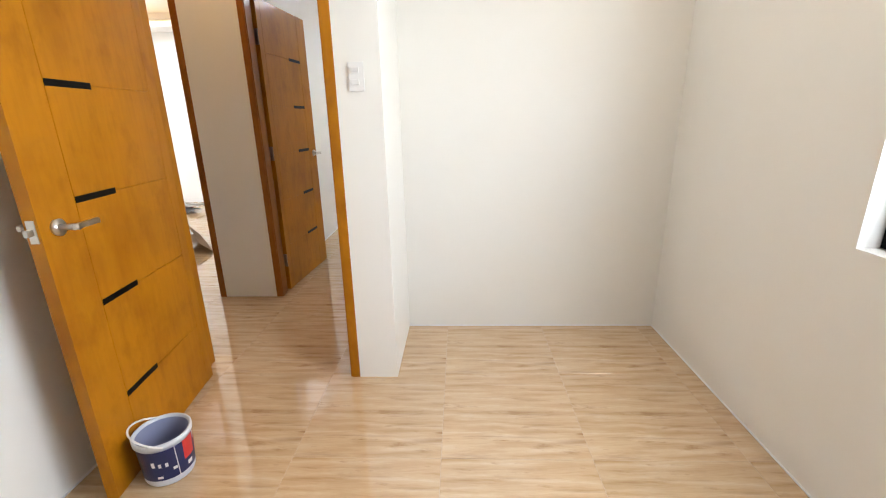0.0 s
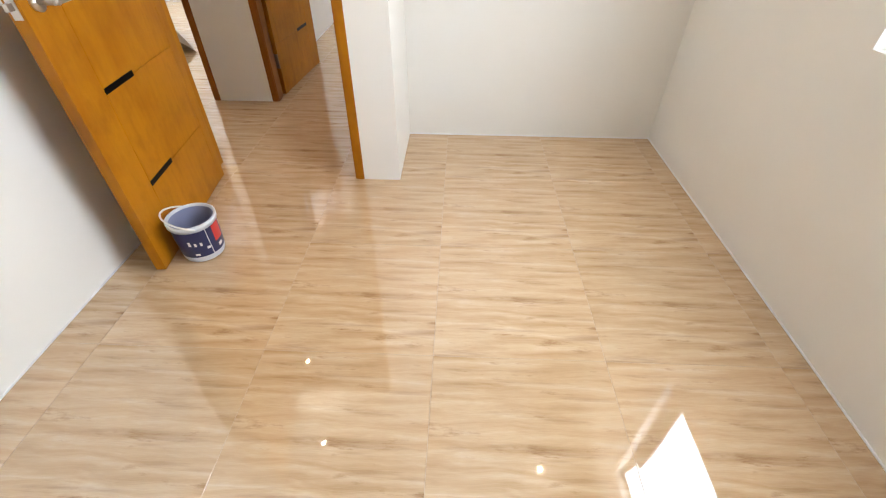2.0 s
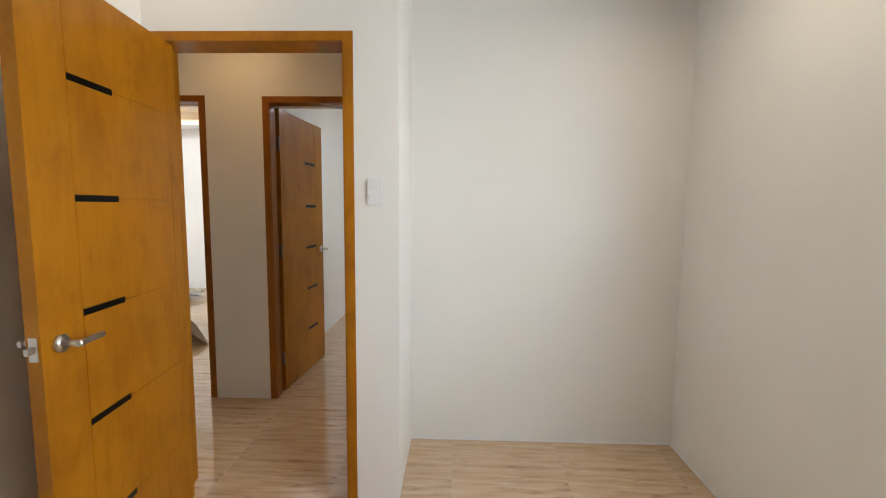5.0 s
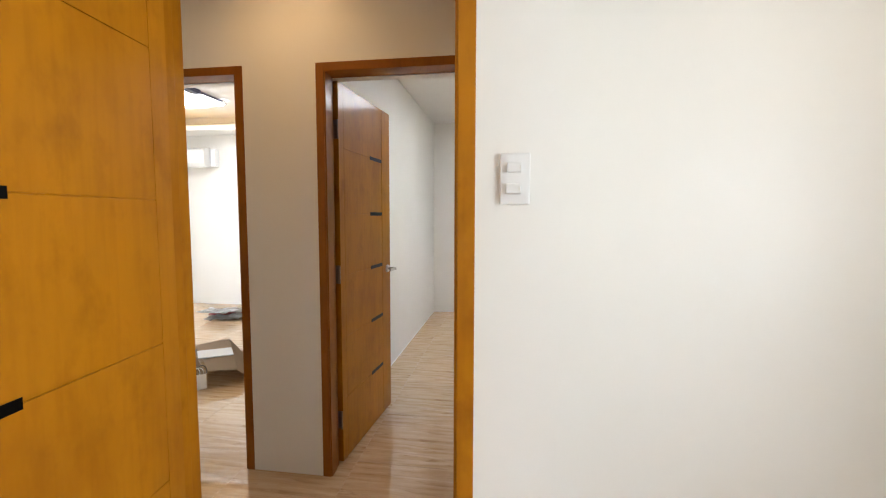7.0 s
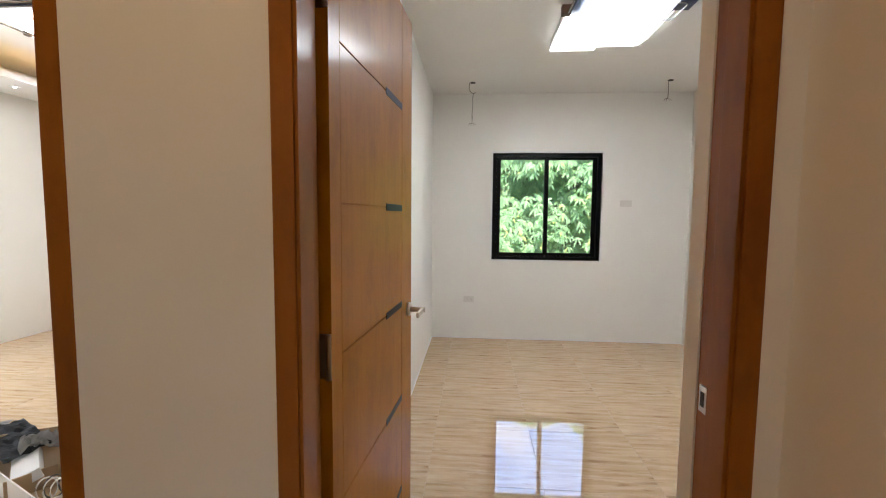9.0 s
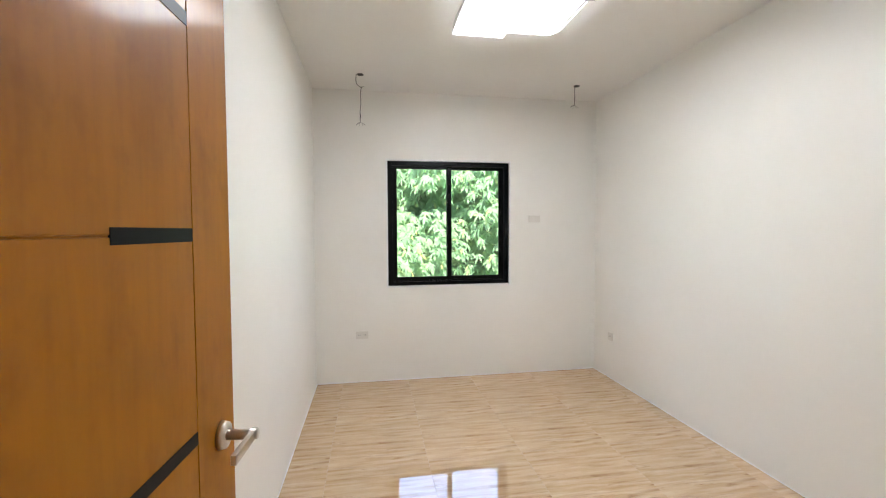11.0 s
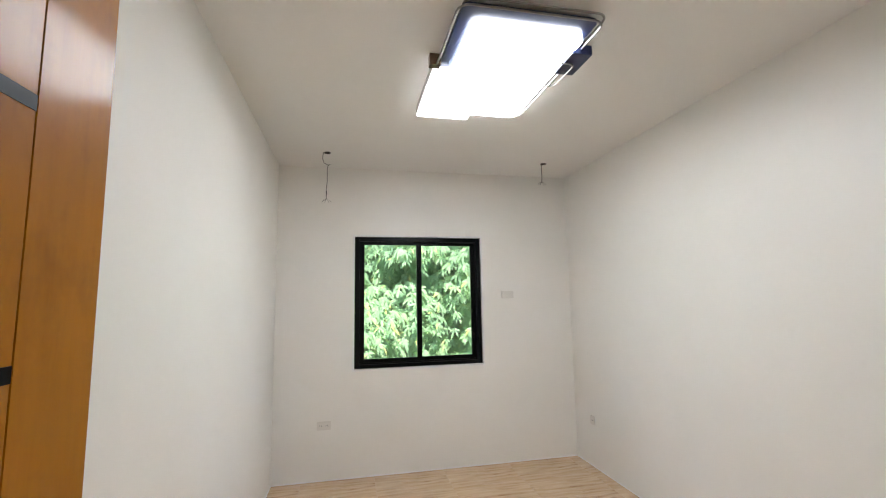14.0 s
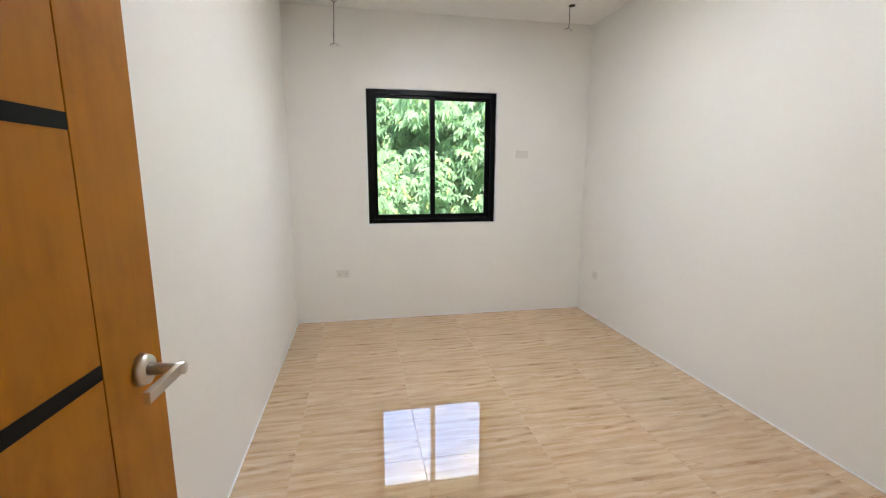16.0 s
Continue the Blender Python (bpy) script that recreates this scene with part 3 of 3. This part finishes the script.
part("seam", tube([(0.087 * math.cos(radians(300)), 0.087 * math.sin(radians(300)), 0.155), (0.083 * math.cos(radians(302)), 0.083 * math.sin(radians(302)), 0.03)], 0.0015, 5), PLASTIC, bucket)

# ---- packing left on the living room floor ----
carton = thing("open_carton", pose(0, 0, 0), "open white cardboard box full of packing pieces on the floor", "cardboard box")
A, B, D, C = (-2.58, 4.18), (-2.50, 4.26), (-3.10, 4.84), (-3.52, 4.60)


def slab(p, q, z0, z1, t):
    """An upright board from p to q."""
    d = (Vector(q) - Vector(p)).normalized()
    n = Vector((-d.y, d.x)) * t
    bm = bmesh.new()
    ring = [Vector(p), Vector(q), Vector(q) + n, Vector(p) + n]
    lo = [bm.verts.new((v.x, v.y, z0)) for v in ring]
    hi = [bm.verts.new((v.x, v.y, z1)) for v in ring]
    bm.faces.new(lo)
    bm.faces.new(hi)
    for i in range(4):
        bm.faces.new((lo[i], lo[(i + 1) % 4], hi[(i + 1) % 4], hi[i]))
    return bm


part("wall_panel", slab(A, B, 0.0, 0.125, 0.006), CARDWHITE, carton, bevel=0.001)
part("wall_panel", slab(B, D, 0.0, 0.125, 0.006), CARD, carton, "brown card panel")
part("wall_panel", slab(D, C, 0.0, 0.125, 0.006), CARD, carton, "brown card panel")
part("wall_panel", slab(C, A, 0.0, 0.125, 0.006), CARDWHITE, carton, bevel=0.001)
part("bottom", plate_mesh([(*A, 0), (*B, 0), (*D, 0), (*C, 0)], 0.001, 0.006), CARD, carton)


def loose(name, m, dims, material, label, category, bevel=0.002, lift=0.0):
    x, y, z = dims
    return tagged_put(name, m, box(-x / 2, x / 2, -y / 2, y / 2, 0, z), material, label, category, bevel)


def tagged_put(name, m, bm, material, label, category, bevel=0.0):
    ob = put(name, bm, material, None, bevel)
    ob.matrix_world = m
    return tagged(ob, label, category)


def sheet(name, m, w, d, amp, seed, material, label, category, nx=14, ny=10, thick=0.003):
    """A crumpled sheet with a little thickness."""
    bm = bmesh.new()
    grid = [[bm.verts.new(((i / nx - 0.5) * w, (j / ny - 0.5) * d, amp * (0.5 + noise.noise(Vector((i * 0.37 + seed, j * 0.41, seed))) + 0.6 * noise.noise(Vector((i * 0.9, j * 0.8 + seed, 3.1)))))) for i in range(nx + 1)] for j in range(ny + 1)]
    for j in range(ny):
        for i in range(nx):
            bm.faces.new((grid[j][i], grid[j][i + 1], grid[j + 1][i + 1], grid[j + 1][i]))
    bmesh.ops.solidify(bm, geom=bm.faces[:], thickness=thick)
    low = min(v.co.z for v in bm.verts)
    for v in bm.verts:
        v.co.z -= low
    return tagged_put(name, m, bm, material, label, category)


loose("foam_block", pose(-2.98, 4.50, 0.055, 18, 0, -42), (0.32, 0.11, 0.055), WHITEFOAM, "white polystyrene block lying in the carton", "foam block")
loose("card_divider", pose(-2.86, 4.40, 0.008, 0, 0, 60), (0.20, 0.008, 0.10), CARD, "brown cardboard divider standing in the carton", "card")
sheet("black_bag", pose(-3.24, 4.655, 0.112, 4, 0, -28), 0.50, 0.20, 0.022, 2.3, BLACKFOAM, "crumpled black plastic bag on the carton", "plastic bag")
sheet("clear_wrap", pose(-3.02, 4.62, 0.10, 0, 10, 44), 0.22, 0.12, 0.06, 5.1, GREYWRAP, "crumpled grey plastic wrap in the carton", "plastic wrap")
for k in range(5):
    c = tube([(-2.70 + 0.018 * k + 0.05 * math.cos(a) * 0.5, 4.325 + 0.02 * k * (k % 2) + 0.05 * math.cos(a) * 0.6, 0.085 + 0.055 * math.sin(a)) for a in (x * 0.45 for x in range(14))], 0.0035, 6, True)
    tagged(put("cable_coil", c, (PLASTIC, WIRE)[k % 2]), "coiled white and black cable in the carton", "cable", "cables in the carton")
flap = thing("cardboard_sheet", pose(0, 0, 0), "unfolded brown cardboard sheet leaning on the carton", "cardboard")
bm = bmesh.new()
q = [(-2.52, 4.30, 0.13), (-3.12, 4.92, 0.13), (-2.85, 5.06, 0.16), (-2.33, 4.40, 0.115)]
vs = [bm.verts.new(p) for p in q]
bm.faces.new(vs)
bmesh.ops.solidify(bm, geom=bm.faces[:], thickness=0.006)
part("top_sheet", bm, CARD, flap)
bm = bmesh.new()
vs = [bm.verts.new(p) for p in ((-2.33, 4.40, 0.115), (-2.85, 5.06, 0.16), (-2.74, 5.10, 0.02), (-2.22, 4.46, 0.003))]
bm.faces.new(vs)
bmesh.ops.solidify(bm, geom=bm.faces[:], thickness=0.005)
part("side_flap", bm, CARD, flap)
bm = bmesh.new()
vs = [bm.verts.new(p) for p in ((-3.12, 4.92, 0.13), (-2.85, 5.06, 0.16), (-2.98, 5.20, 0.12), (-3.20, 5.06, 0.09))]
bm.faces.new(vs)
bmesh.ops.solidify(bm, geom=bm.faces[:], thickness=0.005)
part("end_flap", bm, CARD, flap)
loose("white_board", pose(-2.72, 4.66, 0.150, 3, 2, 40), (0.28, 0.20, 0.010), WHITEFOAM, "flat white polystyrene board lying on cardboard", "board", 0.002)
for k, (x, y, r, mt) in enumerate(((-3.90, 6.45, 10, PAPER), (-3.84, 6.52, -14, CARDWHITE), (-3.95, 6.58, 25, REDPAPER), (-3.80, 6.60, 5, PAPER), (-3.98, 6.42, -5, CARDWHITE))):
    sheet("waste_paper", pose(x, y, 0.004 + 0.022 * k, 0, 0, r), 0.44, 0.28, 0.022, 7.7 + k, mt, "flattened waste paper and card on the floor", "paper")
for k, (x, y, r) in enumerate(((-3.92, 4.72, 22), (-3.86, 4.84, 30), (-3.98, 4.82, 15))):
    sheet("plastic_sleeve", pose(x, y, 0.004 + 0.018 * k, 0, 0, r), 0.50, 0.14, 0.018, 12.2 + k, (CARDWHITE, GREYWRAP, PAPER)[k], "flattened grey plastic sleeve on the floor", "plastic sleeve")

# ---- outdoors ----
g = put("ground", box(-120, 120, -120, 160, -0.62, -0.6), GROUND)
tagged(g, "bare soil and grass around the house", "ground", kind="structure")
tagged(put("plinth", box(-5.8, 1.73, -1.75, 7.535, -0.6, -0.06), CONCRETE), "concrete plinth under the rooms", "plinth", kind="structure")
tagged(put("terrace", box(-8.6, -5.8, 3.0, 9.0, -0.6, -0.02), CONCRETE), "pale concrete terrace outside the sliding door", "terrace", kind="structure")
tagged(put("window_canopy", box(-0.85, 1.0, BACK + 0.15, BACK + 0.36, 2.052, 2.14), TRIM), "white concrete canopy over the window", "canopy", kind="structure")
rail = thing("glass_railing", pose(-8.4, 3.2, -0.02), "frameless glass terrace railing with steel posts", "railing")
for k in range(5):
    part("post", box(-0.02, 0.02, 1.35 * k - 0.02, 1.35 * k + 0.02, 0, 0.95), STEEL, rail)
    if k < 4:
        part("glass_panel", box(-0.005, 0.005, 1.35 * k + 0.04, 1.35 * k + 1.31, 0.08, 0.92), GLASS, rail)


def bright_sky():
    """Bright white cloud with blue gaps, far beyond the garden."""
    m = emitter("cloudy_sky", (1, 1, 1), HAZE)
    c = ramp(m, noise_tex(m, coords(m, (1, 1, 1.6)), 0.045, 6, 0.6), [(0.42, (0.30, 0.52, 1.0)), (0.60, (1.0, 0.98, 0.95))])
    link(m, c, bsdf(m).inputs["Emission Color"])
    bsdf(m).inputs["Base Color"].default_value = (0, 0, 0, 1)
    bm = bmesh.new()
    rows = [[bm.verts.new((75 * math.sin(radians(a)), 7 + 75 * math.cos(radians(a)), z)) for a in range(-50, 51, 5)] for z in (-0.6, 80)]
    for k in range(20):
        bm.faces.new((rows[0][k], rows[0][k + 1], rows[1][k + 1], rows[1][k]))
    tagged(put("backdrop", bm, m), "bright cloudy sky beyond the garden trees", "sky", kind="structure")


bright_sky()


def crown_mesh(blobs, count, size, seed):
    """Drooping fans of leaflets scattered over the outside of blobs (x, y, z, radius)."""
    rnd = random.Random(seed)
    verts, faces = [], []
    total = sum(b[3] ** 2 for b in blobs)
    for bx, by, bz, br in blobs:
        for _ in range(int(count * br * br / total)):
            d = Vector((rnd.gauss(0, 1), rnd.gauss(0, 1), rnd.gauss(0.25, 1))).normalized()
            c = Vector((bx, by, bz)) + Vector((d.x, d.y, d.z * 0.8)) * br * rnd.uniform(0.45, 1.1)
            axis = Vector((d.x * 0.6 + rnd.uniform(-0.35, 0.35), d.y * 0.5 - 0.65 + rnd.uniform(-0.35, 0.35), 0.8)).normalized()  # leaves turn to the sun
            u = axis.cross(Vector((rnd.uniform(-1, 1), rnd.uniform(-1, 1), 0.1))).normalized()
            v = axis.cross(u)
            fan, spin = rnd.randint(6, 9), rnd.uniform(0, math.tau)
            for k in range(fan):
                ang = spin + math.tau * k / fan + rnd.uniform(-0.2, 0.2)
                out = u * math.cos(ang) + v * math.sin(ang)
                side = axis.cross(out)
                L = size * rnd.uniform(0.65, 1.1)
                w = L * rnd.uniform(0.13, 0.19)
                drop = Vector((0, 0, -L * rnd.uniform(0.25, 0.75)))
                p1, p2, tip = c + out * L * 0.3 + drop * 0.04, c + out * L * 0.68 + drop * 0.4, c + out * L * 0.92 + drop
                n0 = len(verts)
                verts.extend((c, p1 + side * w * 0.8, p2 + side * w, tip, p2 - side * w, p1 - side * w * 0.8))
                faces.extend(((n0, n0 + 1, n0 + 5), (n0 + 1, n0 + 2, n0 + 4, n0 + 5), (n0 + 2, n0 + 3, n0 + 4)))
    me = bpy.data.meshes.new("crown")
    me.from_pydata([tuple(v) for v in verts], [], faces)
    me.materials.append(LEAF)
    return me


def limb(p, q, r0, r1, bm):
    d = Vector(q) - Vector(p)
    m = Matrix.Translation((Vector(p) + Vector(q)) / 2) @ d.to_track_quat("Z", "Y").to_matrix().to_4x4()
    cyl(r0, r1, m, d.length, 9, bm)


def tree(x, y, label, blobs, count, size, seed, trunk_h=2.0, r=0.11, name="tree"):
    t = thing(name, pose(x, y, -0.6), label, name)
    bm = bmesh.new()
    trunk_h = min(trunk_h, 2.2)
    limb((0, 0, 0), (0.1, 0.05, trunk_h), r, r * 0.75, bm)
    for bx, by, bz, br in blobs:
        limb((0.1, 0.05, min(trunk_h, bz * 0.7)), (bx, by, bz), r * 0.5, r * 0.12, bm)
    part("trunk", bm, BARK, t, smooth=True)
    c = new("crown", crown_mesh(blobs, count, size, seed))
    c.parent = t
    return t


rb = random.Random(4)
tree(-0.3, 12.6, "leafy green tree with layered drooping leaves", [(rb.uniform(-2.6, 2.6), rb.uniform(-1.6, 1.2), rb.uniform(0.7, 3.3), rb.uniform(0.5, 0.85)) for _ in range(85)], 21000, 0.14, 1, 3.0, 0.13)
tree(2.8, 13.2, "leafy green tree with layered drooping leaves", [(rb.uniform(-1.8, 2.2), rb.uniform(-1.4, 1.2), rb.uniform(0.6, 3.2), rb.uniform(0.6, 1.1)) for _ in range(22)], 6500, 0.16, 2, 2.6, 0.11)
tree(-3.6, 13.2, "leafy green tree with layered drooping leaves", [(rb.uniform(-2.2, 1.8), rb.uniform(-1.4, 1.2), rb.uniform(0.6, 3.2), rb.uniform(0.6, 1.1)) for _ in range(22)], 6500, 0.16, 3, 2.6, 0.11)
for tx, ty, sd in ((-4.0, 17.0, 11), (0.5, 17.5, 12), (5.0, 17.0, 13)):
    tree(tx, ty, "green tree standing further back in the garden", [(rb.uniform(-3.0, 3.0), rb.uniform(-1.2, 1.2), rb.uniform(0.5, 3.6), rb.uniform(0.8, 1.3)) for _ in range(20)], 1100, 0.30, sd, 2.2, 0.12)
tree(-11.0, 7.0, "dense green garden shrub beyond the terrace", [(rb.uniform(-1.2, 1.2), rb.uniform(-2.8, 3.4), rb.uniform(0.3, 1.4), rb.uniform(0.5, 0.8)) for _ in range(22)], 4500, 0.17, 5, 1.0, 0.06, "shrub")
tree(-11.8, 11.0, "dense green garden shrub beyond the terrace", [(rb.uniform(-1.5, 1.5), rb.uniform(-2.2, 2.8), rb.uniform(0.3, 1.7), rb.uniform(0.5, 0.8)) for _ in range(20)], 4500, 0.17, 6, 1.0, 0.06, "shrub")
tree(5.2, 1.6, "dense green garden shrub outside the bedroom window", [(rb.uniform(-1.0, 1.5), rb.uniform(-2.2, 2.8), rb.uniform(0.4, 1.6), rb.uniform(0.5, 0.8)) for _ in range(12)], 2600, 0.18, 7, 0.8, 0.06, "shrub")

# ---- bead of filler where the walls meet the floor ----
beads = [("x", WEST2, EAST, BACK - 0.006), ("y", ROOM_Y, BACK, WEST2), ("y", ROOM_Y, BACK, EAST - 0.006), ("x", 0.0, EAST, RECESS_Y - 0.006), ("y", SOUTH, RECESS_Y, EAST - 0.006), ("y", SOUTH, PART_Y, WEST1)]
for axis, a, b, c in beads:
    bm = box(a, b, c, c + 0.006, 0, 0.005) if axis == "x" else box(c, c + 0.006, a, b, 0, 0.005)
    tagged(put("trim", bm, TRIM), "thin white bead of filler along the wall", "trim", kind="structure")

# ---- floor ----
floor = tagged(put("floor", box(LIV_W - 0.15, EAST + 0.16, SOUTH - 0.15, BACK + 0.15, -0.06, -0.0012), GROUT), "glossy wood-look porcelain tile floor in a square grid", "floor", kind="structure")
bm = box(-0.2993, 0.2993, -0.2993, 0.2993, -0.006, 0)
top = [ed for ed in bm.edges if all(v.co.z > -0.001 for v in ed.verts)]
bmesh.ops.bevel(bm, geom=top, offset=0.0009, segments=1, affect="EDGES")
tile_mesh = bpy.data.meshes.new("tile")
bm.to_mesh(tile_mesh)
bm.free()
tile_mesh.materials.append(TILE)
rt = random.Random(9)
for i in range(-10, 3):
    for j in range(-5, 11):
        cx, cy = 0.55 + 0.6 * i, 1.35 + 0.6 * j
        if cx + 0.3 < LIV_W or cx - 0.3 > EAST or cy + 0.3 < SOUTH or cy - 0.3 > BACK or (cx + 0.3 < -3.3 and cy + 0.3 < HALL_N) or (cx + 0.3 < WEST1 and cy + 0.3 < PART_Y):
            continue
        t = new("tile", tile_mesh)
        t.parent = floor
        t.location = (cx, cy, 0)
        t.rotation_euler = (radians(rt.uniform(-0.05, 0.05)), radians(rt.uniform(-0.05, 0.05)), 0)
